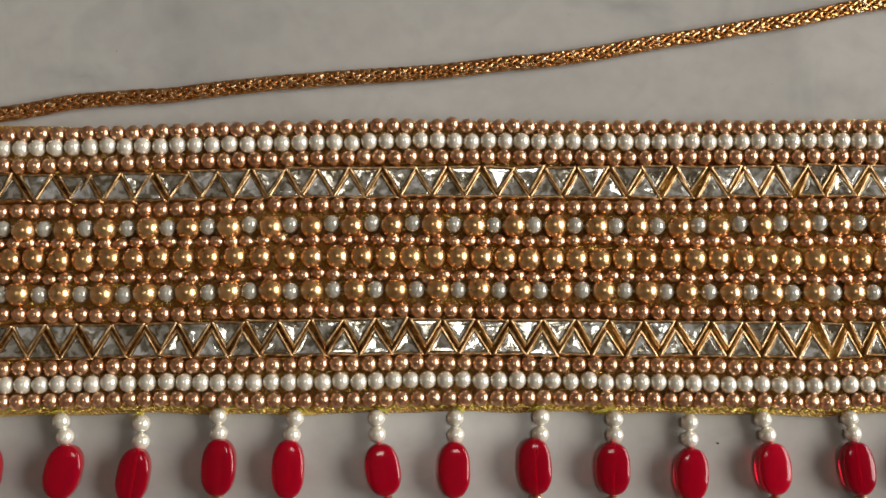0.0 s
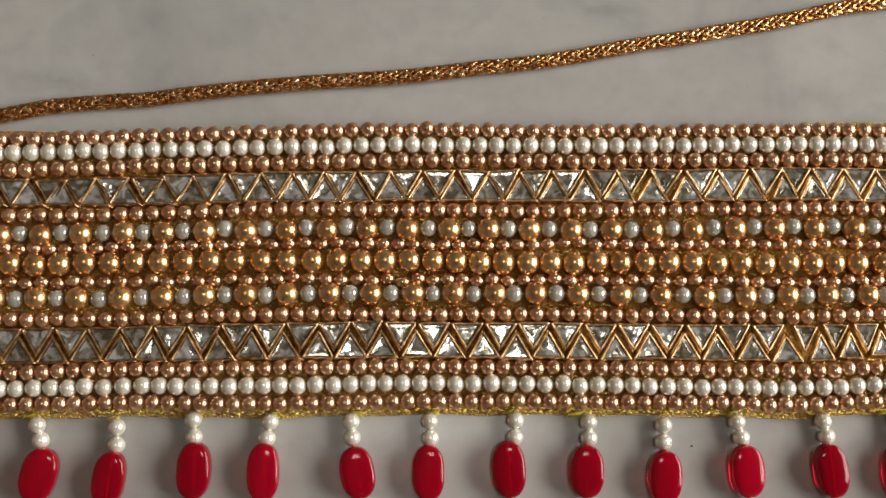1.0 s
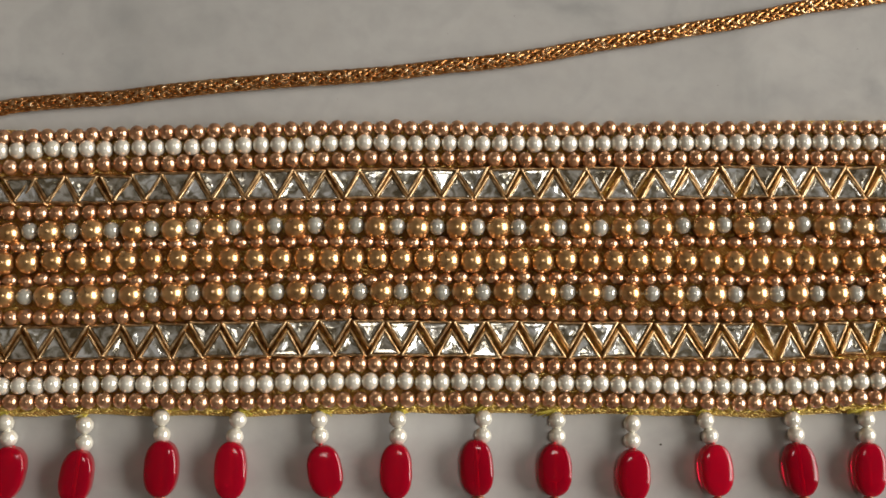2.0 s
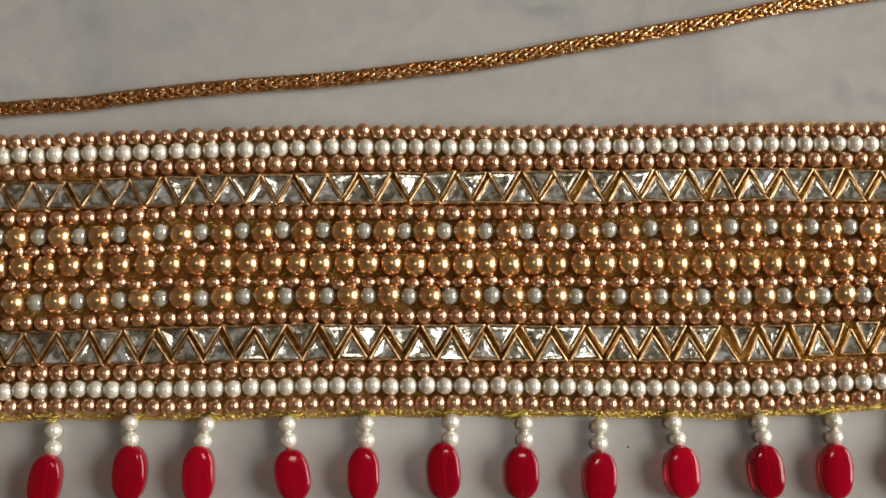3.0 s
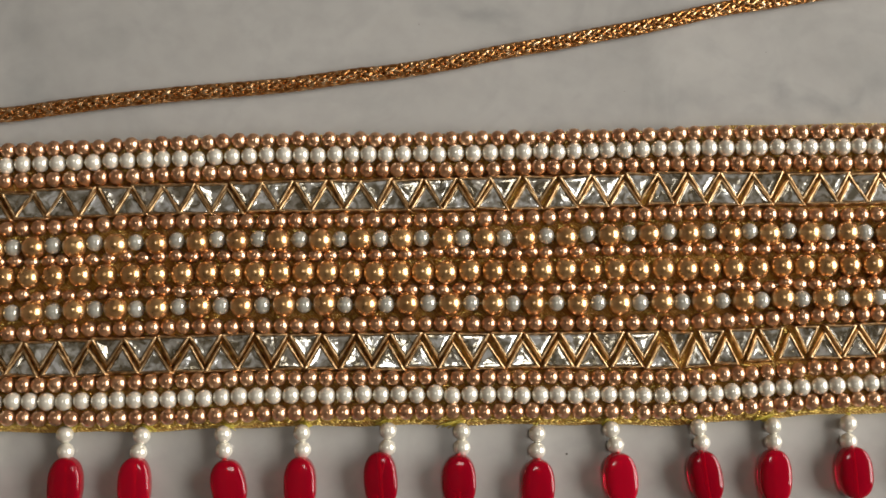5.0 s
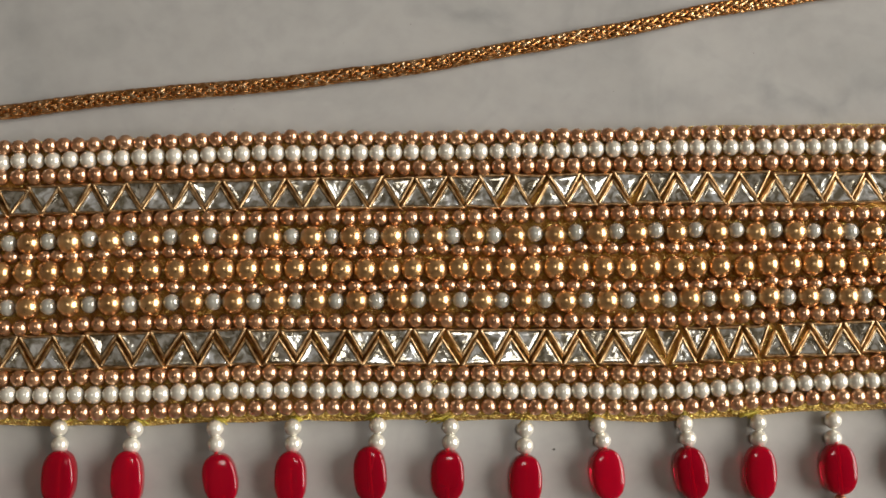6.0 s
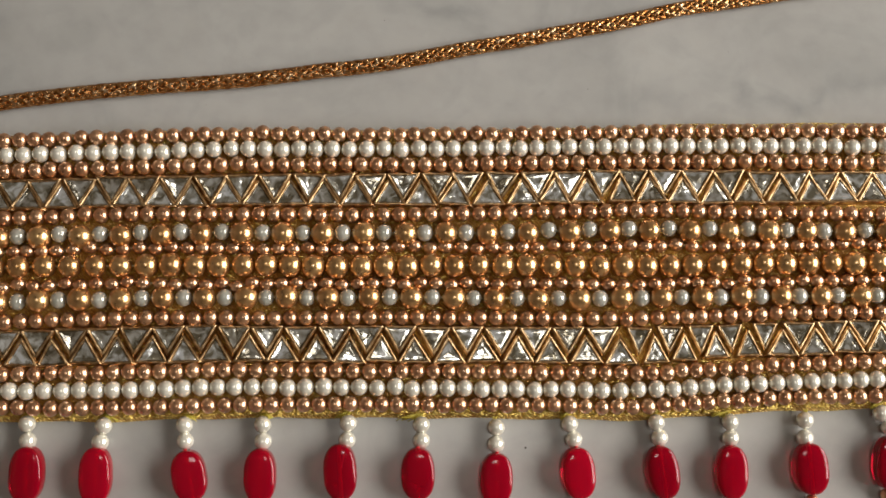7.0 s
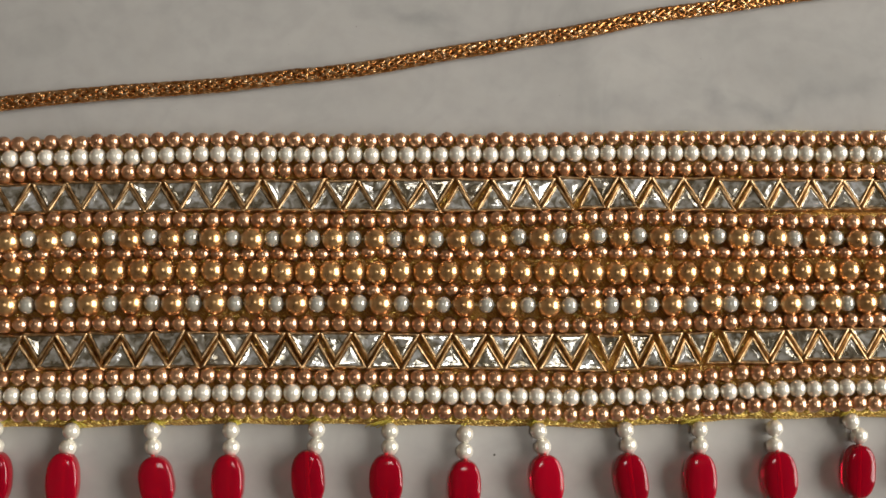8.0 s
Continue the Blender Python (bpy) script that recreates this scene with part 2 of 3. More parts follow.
def part(name, data, parent, m=None, label=""):
    ob = new(name, data)
    ob.parent = parent
    if m is not None:
        ob.matrix_basis = m
    return tagged(ob, label) if label else ob


def box(bm, lo, hi):
    vs = [bm.verts.new((x, y, z)) for x in (lo[0], hi[0]) for y in (lo[1], hi[1]) for z in (lo[2], hi[2])]
    for f in ((0, 1, 3, 2), (4, 6, 7, 5), (0, 4, 5, 1), (2, 3, 7, 6), (0, 2, 6, 4), (1, 5, 7, 3)):
        bm.faces.new([vs[i] for i in f])


def tube(bm, pts, radius, sides=6, ends=True):
    """A tube along points; radius in the points' unit."""
    rings = []
    up = Vector((0.13, 0.21, 0.97))
    for i, p in enumerate(pts):
        d = (pts[min(i + 1, len(pts) - 1)] - pts[max(i - 1, 0)]).normalized()
        a = d.cross(up).normalized()
        c = a.cross(d)
        rings.append([bm.verts.new(p + radius * (math.cos(2 * math.pi * k / sides) * a + math.sin(2 * math.pi * k / sides) * c)) for k in range(sides)])
    for r, s in zip(rings, rings[1:]):
        for k in range(sides):
            bm.faces.new((r[k], r[(k + 1) % sides], s[(k + 1) % sides], s[k]))
    if ends:
        bm.faces.new(rings[0][::-1])
        bm.faces.new(rings[-1])


def bead_mesh(name, radius, mat, seed, squash=1.0, seg=24, rows=14):
    """A round bead strung along x: a hole dimple at each pole and a slightly uneven skin."""
    rnd = random.Random(seed)
    ph = [rnd.uniform(0, 6.28) for _ in range(4)]
    bm = bmesh.new()
    rings = []
    for i in range(rows + 1):
        a = math.pi * (0.028 + 0.944 * i / rows)
        ring = []
        for k in range(seg):
            b = 2 * math.pi * k / seg
            r = radius * (1 + 0.008 * math.sin(2 * b + ph[0]) * math.sin(a) + 0.006 * math.sin(2 * a + ph[1]))
            ring.append(bm.verts.new((-r * math.cos(a) * squash, r * math.sin(a) * math.cos(b), r * math.sin(a) * math.sin(b))))
        rings.append(ring)
    for r, s in zip(rings, rings[1:]):
        for k in range(seg):
            bm.faces.new((r[k], r[(k + 1) % seg], s[(k + 1) % seg], s[k]))
    for ring, sign in ((rings[0], 1), (rings[-1], -1)):
        lip = [bm.verts.new(v.co * 0.999) for v in ring]
        c = bm.verts.new((ring[0].co.x + sign * radius * 0.12, 0, 0))
        for k in range(seg):
            bm.faces.new((lip[k], lip[(k + 1) % seg], c))
    return finish(name, bm, mat)


def rounded_triangle(hw, h, inset, corner=0.35, n=4):
    """Outline of a triangle with its centroid at the origin, point up, moved in by inset, with rounded corners."""
    pts = [Vector((-hw, -h / 3)), Vector((hw, -h / 3)), Vector((0, 2 * h / 3))]
    side = math.hypot(hw, h)
    inr = hw * h / (hw + side)
    f = max(0.05, 1 - inset / inr)
    centre = Vector((0, -h / 3 + inr))
    pts = [centre + (p - centre) * f for p in pts]
    out = []
    for i, p in enumerate(pts):
        a = (pts[i - 1] - p).normalized() * corner * f
        b = (pts[(i + 1) % 3] - p).normalized() * corner * f
        for k in range(n):
            u = k / (n - 1)
            out.append(p + a * (1 - u) ** 2 + b * u ** 2)
    return out


def bezel_mesh(hw, h, rim, tall, flare, seed):
    """A gold triangular collet: outer wall, rounded lip pressed by hand, inner wall and floor."""
    bm = bmesh.new()
    rings = []
    for inset, z in ((-flare, 0.0), (-flare, 0.75), (-0.6 * flare, 1.05), (-0.08, tall - 0.3), (0.04, tall - 0.06), (rim * 0.5, tall), (rim * 0.85, tall - 0.08), (rim, tall - 0.3), (rim, tall - 0.9)):
        ring, up = [], z / tall
        for p in rounded_triangle(hw, h, inset):
            e = noise.noise_vector((p.x * 0.45 + 7 * seed, p.y * 0.45, 0.0)) * up
            ring.append(bm.verts.new(((p.x + 0.16 * e.x) * MM, (p.y + 0.16 * e.y) * MM, (z + 0.3 * e.z) * MM)))
        rings.append(ring)
    for r, s in zip(rings, rings[1:]):
        for k in range(len(r)):
            bm.faces.new((r[k], r[(k + 1) % len(r)], s[(k + 1) % len(r)], s[k]))
    bm.faces.new(rings[-1])
    bm.faces.new(rings[0][::-1])
    return finish("setting", bm, BEZEL)


def stone_mesh(hw, h, rim, tall, seed):
    """A foiled glass triangle: a bevelled girdle round three shallow facets that sink to an off-centre culet."""
    rnd = random.Random(seed)
    bm = bmesh.new()
    loops = []
    for inset, z, wild in ((0.02, -0.40, 0.0), (0.2, -0.2, 0.02), (0.26, -0.22, 0.03), (0.72, -0.25, 0.08), (0.80, -0.235, 0.08)):
        loops.append([bm.verts.new(((p.x + rnd.uniform(-wild, wild)) * MM, (p.y + rnd.uniform(-wild, wild)) * MM, (tall + z + 0.35 * rnd.uniform(-wild, wild)) * MM))
                      for p in rounded_triangle(hw, h, rim + inset, 0.14, 2)])
    for r, q in zip(loops, loops[1:]):
        for k in range(6):
            bm.faces.new((r[k], r[(k + 1) % 6], q[(k + 1) % 6], q[k]))
    c = bm.verts.new((rnd.uniform(-0.35, 0.35) * MM, rnd.uniform(-0.3, 0.3) * MM, (tall - 0.27 + rnd.uniform(-0.05, 0.05)) * MM))
    for k in range(6):
        bm.faces.new((loops[-1][k], loops[-1][(k + 1) % 6], c))
    return finish("stone", bm, STONE, smooth=False)


def spread(count, step, knots):
    """Places of count beads, from the place of each step-th one."""
    at = [i for i in range(0, count, step)]
    if at[-1] != count - 1:
        at.append(count - 1)
    xs = list(np.interp(range(count), at, knots))
    first, last = xs[1] - xs[0], xs[-1] - xs[-2]
    return [xs[0] - 2 * first, xs[0] - first] + xs + [xs[-1] + k * last for k in (1, 2, 3)]


def height(xs, ys):
    """Smooth course of a row: nine heights at even steps over the row's length."""
    at = np.linspace(xs[2], xs[-4], len(ys))
    y = np.interp(xs, at, ys)
    return [float(v) for v in np.convolve(np.pad(y, 2, mode="edge"), [0.1, 0.2, 0.4, 0.2, 0.1], "valid")]


# ---- the room ----
def room():
    t = 0.12
    bm = bmesh.new()
    box(bm, (-ROOM, -ROOM, -t), (ROOM, ROOM, 0))
    tagged(new("floor", finish("floor", bm, MARBLE, False)), "polished white marble slab with soft grey veining", "floor", kind="structure")
    bm = bmesh.new()
    box(bm, (-ROOM - t, -ROOM - t, TALL), (ROOM + t, ROOM + t, TALL + t))
    tagged(new("ceiling", finish("ceiling", bm, CEIL, False)), "plain dull grey painted ceiling", "ceiling", kind="structure")
    for name, lo, hi in (("wall_north", (-ROOM - t, ROOM, -t), (ROOM + t, ROOM + t, TALL)), ("wall_south", (-ROOM - t, -ROOM - t, -t), (ROOM + t, -ROOM, TALL)),
                         ("wall_west", (-ROOM - t, -ROOM, -t), (-ROOM, ROOM, TALL))):
        bm = bmesh.new()
        box(bm, lo, hi)
        tagged(new(name, finish(name, bm, WALL, False)), "plain dull beige painted wall", "wall", kind="structure")
    bm = bmesh.new()
    for lo, hi in (((ROOM, -ROOM, -t), (ROOM + t, WIN_Y[0], TALL)), ((ROOM, WIN_Y[1], -t), (ROOM + t, ROOM, TALL)),
                   ((ROOM, WIN_Y[0], -t), (ROOM + t, WIN_Y[1], WIN_Z[0])), ((ROOM, WIN_Y[0], WIN_Z[1]), (ROOM + t, WIN_Y[1], TALL))):
        box(bm, lo, hi)
    tagged(new("wall_east", finish("wall_east", bm, WALL, False)), "plain dull beige wall with a window opening", "wall", kind="structure")


room()


def ceiling_lamp():
    """A square tray under the ceiling that holds the lamp, open downwards."""
    tray = tagged(new("ceiling_lamp"), "square lit ceiling lamp with a dull grey frame", "lamp")
    tray.location = (LAMP_X, LAMP_Y, TALL)
    bm = bmesh.new()
    r = LAMP_SIDE / 2 + 0.03
    box(bm, (-r, -r, -0.05), (r, r, 0))
    part("housing", finish("housing", bm, CEIL, False), tray)
    for k in range(4):
        bm = bmesh.new()
        box(bm, (-r, r - 0.02, -0.085), (r - 0.021, r, -0.051))
        part("frame_side", finish("frame_side", bm, CEIL, False), tray, pose(0, 0, 0, 0, 0, 90 * k))


ceiling_lamp()

# ---- the beaded belt ----
belt = tagged(new("beaded_belt"), "gold and pearl beaded belt with red glass drops on marble", "belt")
FAB = 1.6  # top of the cloth, in mm

# rows of one kind of bead: count, step, places of each step-th bead along x, course of the row across
SMALL_ROWS = [
    (73, 3, [-84.6, -75.1, -66.3, -57.4, -48.5, -39.6, -30.1, -20.9, -11.7, -2.7, 6.4, 15.8, 25.0, 34.2, 43.5, 53.0, 62.0, 71.3, 80.7, 90.1, 99.6, 109.0, 118.3, 127.5, 136.6],
     [34.3, 35.2, 36.3, 37.0, 36.9, 37.0, 37.5, 37.5, 37.7]),
    (72, 3, [-85.4, -76.3, -67.2, -58.1, -48.3, -39.1, -29.7, -20.6, -11.3, -1.8, 7.5, 17.1, 26.4, 36.2, 45.8, 54.7, 64.2, 74.0, 83.0, 92.2, 102.0, 111.5, 120.6, 130.6, 136.4],
     [28.1, 29.1, 29.9, 30.7, 30.6, 30.8, 31.2, 31.2, 30.7]),
    (71, 3, [-85.2, -76.1, -66.9, -57.4, -47.9, -38.4, -28.8, -19.5, -10.0, -0.4, 8.8, 18.4, 27.8, 37.4, 47.1, 56.9, 66.7, 76.1, 85.3, 95.2, 104.6, 114.0, 123.2, 133.1, 135.7],
     [19.0, 19.3, 20.4, 20.5, 20.3, 20.6, 21.1, 20.4, 20.1]),
    (71, 3, [-83.9, -74.7, -66.0, -56.4, -47.0, -37.8, -28.4, -19.2, -9.8, -0.2, 9.2, 18.7, 28.3, 37.8, 47.2, 56.5, 66.4, 76.5, 85.9, 94.6, 103.8, 112.9, 122.0, 131.6, 134.1],
     [-1.3, -1.3, -0.3, -0.3, -0.3, -0.7, -0.9, -0.0, 0.3]),
    (71, 3, [-83.5, -74.2, -65.4, -56.3, -47.1, -37.7, -28.5, -19.3, -9.9, -0.5, 8.7, 18.4, 28.2, 37.7, 46.7, 56.1, 65.5, 75.2, 84.5, 93.1, 102.5, 112.0, 121.6, 130.3, 133.3],
     [-11.9, -11.2, -11.1, -10.6, -11.0, -11.4, -11.9, -10.5, -9.7]),
    (71, 3, [-83.2, -74.1, -64.9, -56.1, -46.9, -37.5, -28.3, -19.2, -9.7, -0.5, 8.8, 18.2, 27.4, 36.5, 46.1, 55.4, 64.8, 74.2, 83.6, 92.5, 101.6, 111.0, 120.2, 129.3, 132.4],
     [-18.1, -17.5, -18.0, -17.4, -17.6, -17.9, -18.6, -17.0, -16.6]),
]
PEARL_ROWS = [
    (65, 3, [-85.7, -75.5, -65.2, -54.9, -44.6, -34.0, -23.7, -13.4, -3.0, 7.3, 17.4, 27.8, 38.5, 48.7, 59.1, 69.3, 79.7, 90.1, 100.5, 110.8, 120.6, 131.2, 134.8],
     [31.6, 32.3, 33.0, 33.9, 33.8, 34.0, 34.5, 34.4, 34.4]),
    (64, 3, [-82.8, -72.9, -63.1, -52.2, -42.2, -31.9, -22.0, -11.7, -1.6, 8.7, 19.4, 30.0, 40.3, 50.8, 61.0, 71.3, 82.1, 92.3, 102.9, 113.5, 123.5, 133.7],
     [-15.0, -14.4, -14.5, -14.0, -14.3, -14.8, -15.3, -13.8, -13.4]),
]
TINY_ROWS = [
    (71, 3, [-82.7, -74.1, -65.0, -55.7, -46.1, -37.4, -27.5, -17.7, -8.5, 0.6, 9.7, 18.4, 27.6, 37.1, 46.7, 55.8, 65.3, 74.8, 83.8, 93.9, 103.0, 111.9, 121.3, 131.3, 134.4],
     [12.5, 12.8, 13.8, 13.7, 13.6, 13.7, 13.7, 13.8, 14.0]),
    (72, 3, [-84.4, -75.4, -66.3, -57.1, -47.9, -38.7, -29.5, -20.0, -10.6, -1.5, 7.4, 16.4, 25.7, 35.2, 44.3, 54.1, 63.6, 73.1, 82.5, 91.3, 100.8, 109.8, 118.7, 128.3, 134.2],
     [5.9, 5.9, 6.7, 6.6, 6.4, 6.3, 5.9, 6.6, 7.0]),
]
LARGE_ROW = (46, 2, [-83.1, -73.6, -63.9, -54.3, -44.6, -34.5, -24.5, -14.5, -5.0, 4.4, 13.7, 23.4, 32.7, 42.0, 51.8, 61.5, 71.3, 80.9, 90.2, 100.1, 109.2, 118.4, 128.3, 133.4],
     [9.3, 9.6, 10.2, 10.2, 9.8, 10.0, 9.6, 10.1, 10.0])
# rows in which large gold beads and small milky ones take turns
MIXED_ROWS = [
    ((27, 1, [-80.6, -72.7, -64.9, -56.5, -48.7, -40.7, -32.6, -24.6, -16.6, -8.7, -0.6, 7.7, 15.6, 23.8, 32.2, 40.3, 48.7, 56.9, 65.4, 73.5, 81.6, 89.8, 97.9, 105.9, 113.7, 121.6, 130.2],
     [15.1, 15.4, 16.3, 16.6, 16.3, 16.4, 16.9, 16.7, 16.3]),
     (28, 1, [-84.8, -76.9, -68.8, -60.7, -52.8, -45.0, -36.8, -28.8, -20.7, -12.7, -4.6, 3.6, 11.6, 19.6, 27.8, 36.1, 44.4, 52.8, 61.1, 69.4, 77.4, 85.6, 93.9, 101.8, 109.8, 117.4, 125.9, 134.2],
     [15.4, 15.6, 16.6, 17.0, 16.5, 16.7, 17.5, 16.9, 16.6])),
    ((27, 1, [-81.1, -73.0, -65.1, -56.7, -48.6, -40.4, -32.4, -24.3, -16.0, -7.8, 0.5, 8.5, 16.7, 24.9, 33.3, 41.9, 49.9, 58.7, 67.1, 75.6, 83.7, 91.9, 99.9, 108.0, 116.1, 124.3, 131.5],
     [2.6, 2.7, 3.7, 3.6, 3.6, 3.2, 3.1, 3.5, 3.6]),
     (27, 1, [-84.4, -77.1, -69.2, -60.9, -52.7, -44.6, -36.5, -28.5, -20.2, -11.9, -3.8, 4.4, 12.5, 20.6, 29.0, 37.5, 45.8, 54.5, 62.8, 71.2, 79.6, 87.7, 95.6, 103.8, 111.8, 119.6, 127.6],
     [2.5, 2.5, 3.4, 3.7, 3.6, 3.3, 3.0, 3.3, 3.6])),
]
# two bands of triangular stones, point up and point down
STONE_ROWS = [
    ((34, 1, [-83.5, -75.9, -69.4, -62.9, -56.9, -49.9, -43.6, -36.9, -30.1, -23.5, -17.3, -10.9, -4.0, 2.5, 9.0, 15.6, 22.3, 28.9, 35.3, 42.3, 49.0, 56.0, 62.5, 69.1, 76.3, 82.2, 88.9, 95.8, 102.5, 109.4, 115.6, 121.6, 128.4, 135.1],
     [23.0, 23.1, 24.0, 24.4, 24.2, 24.5, 25.0, 24.4, 24.8]),
     (33, 1, [-79.2, -71.5, -65.7, -59.5, -52.6, -46.4, -40.4, -33.4, -26.9, -20.6, -14.1, -7.2, -1.0, 5.7, 12.6, 18.8, 25.2, 31.8, 38.6, 44.7, 51.7, 59.1, 65.6, 72.4, 78.6, 85.1, 91.8, 98.4, 105.4, 112.1, 118.1, 124.9, 131.4],
     [24.6, 25.2, 26.3, 26.8, 26.7, 27.1, 27.8, 27.2, 27.1]), 3.5, 5.75, 0.45, 0.40, 0.2, 0.15, -4.5, (26,), ()),
    ((33, 1, [-82.0, -76.2, -69.7, -63.2, -56.7, -50.7, -43.7, -37.6, -31.2, -24.9, -18.2, -11.8, -5.6, 1.1, 7.6, 14.5, 20.9, 27.2, 33.8, 40.7, 47.6, 54.5, 61.2, 68.3, 75.2, 82.3, 88.1, 94.6, 101.2, 108.1, 115.0, 121.7, 128.2],
     [-8.2, -7.5, -7.4, -6.8, -7.3, -7.3, -7.9, -6.5, -5.8]),
     (33, 1, [-79.1, -72.8, -66.4, -60.1, -53.6, -47.2, -40.8, -34.2, -27.9, -21.5, -15.1, -8.6, -2.0, 4.5, 11.1, 17.8, 24.4, 30.9, 37.7, 44.4, 51.1, 58.0, 64.7, 71.6, 78.9, 85.2, 91.5, 97.5, 104.6, 111.5, 118.3, 124.8, 131.2],
     [-5.2, -4.8, -4.0, -3.8, -4.0, -4.4, -4.7, -3.8, -3.3]), 3.42, 5.6, 0.46, 0.40, 0.25, 0.05, 0.0, (27, 28, 29, 30), (26, 27, 28, 29, 30)),
]

rng = random.Random(4)
SMALL = [bead_mesh("gold_bead", 1.58 * MM, ROSE_GOLD, k, 0.985) for k in range(3)]
PEARLS = [bead_mesh("pearl_bead", 1.74 * MM, PEARL, 10 + k, 0.98) for k in range(3)]
TINY = [bead_mesh("tiny_gold_bead", 1.33 * MM, ROSE_GOLD, 20 + k, 1.14) for k in range(3)]
LARGE = [bead_mesh("large_gold_bead", 2.36 * MM, WARM_GOLD, 30 + k, 0.985, 32, 18) for k in range(3)]
MILK = [bead_mesh("milky_bead", 1.7 * MM, MILKY, 40 + k, 1.0) for k in range(3)]


def strand(items):
    """One sewn row: a thread through the beads, and each bead on it. items: x, y, z, mesh, name."""
    bm = bmesh.new()
    tube(bm, [Vector((x * MM, y * MM, z * MM)) for x, y, z, _, _ in items], 0.22 * MM)
    row = part("bead_strand", finish("bead_strand", bm, THREAD), belt)
    for x, y, z, mesh, name in items:
        s = rng.uniform(0.97, 1.03)
        m = pose(x * MM, y * MM, z * MM, rng.uniform(0, 360), rng.uniform(-9, 9), rng.uniform(-10, 10)) @ Matrix.Diagonal((s, s * rng.uniform(0.98, 1.02), s, 1))
        part(name, mesh, row, m)


def plain_row(spec, meshes, name, radius, jit=0.09):
    n, step, kx, ky = spec
    xs = spread(n, step, kx)
    ys = height(xs, ky)
    strand([(x + rng.gauss(0, 0.06), y + rng.gauss(0, jit), FAB + radius + rng.uniform(-0.12, 0.1), rng.choice(meshes), name) for x, y in zip(xs, ys)])


for spec in SMALL_ROWS:
    plain_row(spec, SMALL, "gold_bead", 1.6)
for spec in PEARL_ROWS:
    plain_row(spec, PEARLS, "pearl_bead", 1.72, 0.1)
for spec in TINY_ROWS:
    plain_row(spec, TINY, "tiny_gold_bead", 1.35, 0.19)
plain_row(LARGE_ROW, LARGE, "large_gold_bead", 2.2, 0.1)
for gold, milk in MIXED_ROWS:
    items = []
    for spec, meshes, name, r in ((gold, LARGE, "large_gold_bead", 2.2), (milk, MILK, "milky_bead", 1.95)):
        xs = spread(*spec[:3])
        items += [(x, y + rng.gauss(0, 0.08), FAB + r + rng.uniform(-0.08, 0.08), rng.choice(meshes), name) for x, y in zip(xs, height(xs, spec[3]))]
    strand(sorted(items, key=lambda i: i[0]))

for up, down, hw, h, rim, flare, sink, lift, slope, thin_up, thin_down in STONE_ROWS:
    tall = 1.75
    settings = [bezel_mesh(hw, h, rim, tall, flare, k) for k in range(7)]
    stones = [stone_mesh(hw, h, rim, tall, k) for k in range(8)]
    for spec, turn, narrow, dy in ((up, 0, thin_up, -sink), (down, 180, thin_down, lift)):
        xs = spread(*spec[:3])
        for i, (x, y) in enumerate(zip(xs, height(xs, spec[3]))):
            m = pose(x * MM, (y + dy + rng.gauss(0, 0.1)) * MM, (FAB + rng.uniform(-0.1, 0.1)) * MM, slope + max(-4, min(4, rng.gauss(0, 1.9))), max(-4, min(4, rng.gauss(0, 1.9))), turn + rng.gauss(0, 1.6))
            s = rng.uniform(0.97, 1.02)
            holder = part("stone_setting", rng.choice(settings), belt, m @ Matrix.Diagonal((s * (0.79 if i in narrow else 1), s, 1, 1)), "gold triangular setting with a clear cut stone")
            part("cut_stone", rng.choice(stones), holder, None, "clear faceted glass triangle")


def cloth():
    """The brocade tape under the beads, its edges following the outer rows."""
    top = spread(*SMALL_ROWS[0][:3])
    low = spread(*SMALL_ROWS[5][:3])
    ty, ly = height(top, SMALL_ROWS[0][3]), height(low, SMALL_ROWS[5][3])
    bm = bmesh.new()
    nx, ny = 240, 56
    grid = []
    for i in range(nx + 1):
        x = -95 + 240 * i / nx
        a = float(np.interp(x, low, ly)) - 2.7 + 0.15 * math.sin(x * 0.31) + 0.1 * noise.noise((x * 0.7, 3, 0))
        b = float(np.interp(x, top, ty)) + 1.5 + 2.2 * max(0, (-65 - x) / 40) + 0.7 * min(1, max(0, (x - 75) / 20)) + 0.12 * math.sin(x * 0.23) + 0.1 * noise.noise((x * 0.6, 9, 0))
        col = [bm.verts.new((x * MM, a * MM, 0.02 * MM))]
        for j in range(ny + 1):
            u = j / ny
            edge = min(u, 1 - u) * ny
            rise = min(1.0, max(0.0, (edge * (b - a) / ny - 1.2) / 2.0))
            z = FAB - 0.45 - 0.2 * max(0, 1 - edge) + 1.15 * rise + 0.09 * noise.noise((x * 0.5, u * 25, 1.0))
            col.append(bm.verts.new((x * MM, (a + (b - a) * u) * MM, z * MM)))
        col.append(bm.verts.new((x * MM, b * MM, 0.02 * MM)))
        grid.append(col)
    for c, d in zip(grid, grid[1:]):
        for j in range(len(c)):
            k = (j + 1) % len(c)
            bm.faces.new((c[j], c[k], d[k], d[j]))
    bm.faces.new(grid[0])
    bm.faces.new(grid[-1][::-1])
    part("cloth_tape", finish("cloth_tape", bm, FABRIC), belt, None, "yellow gold brocade tape")


cloth()


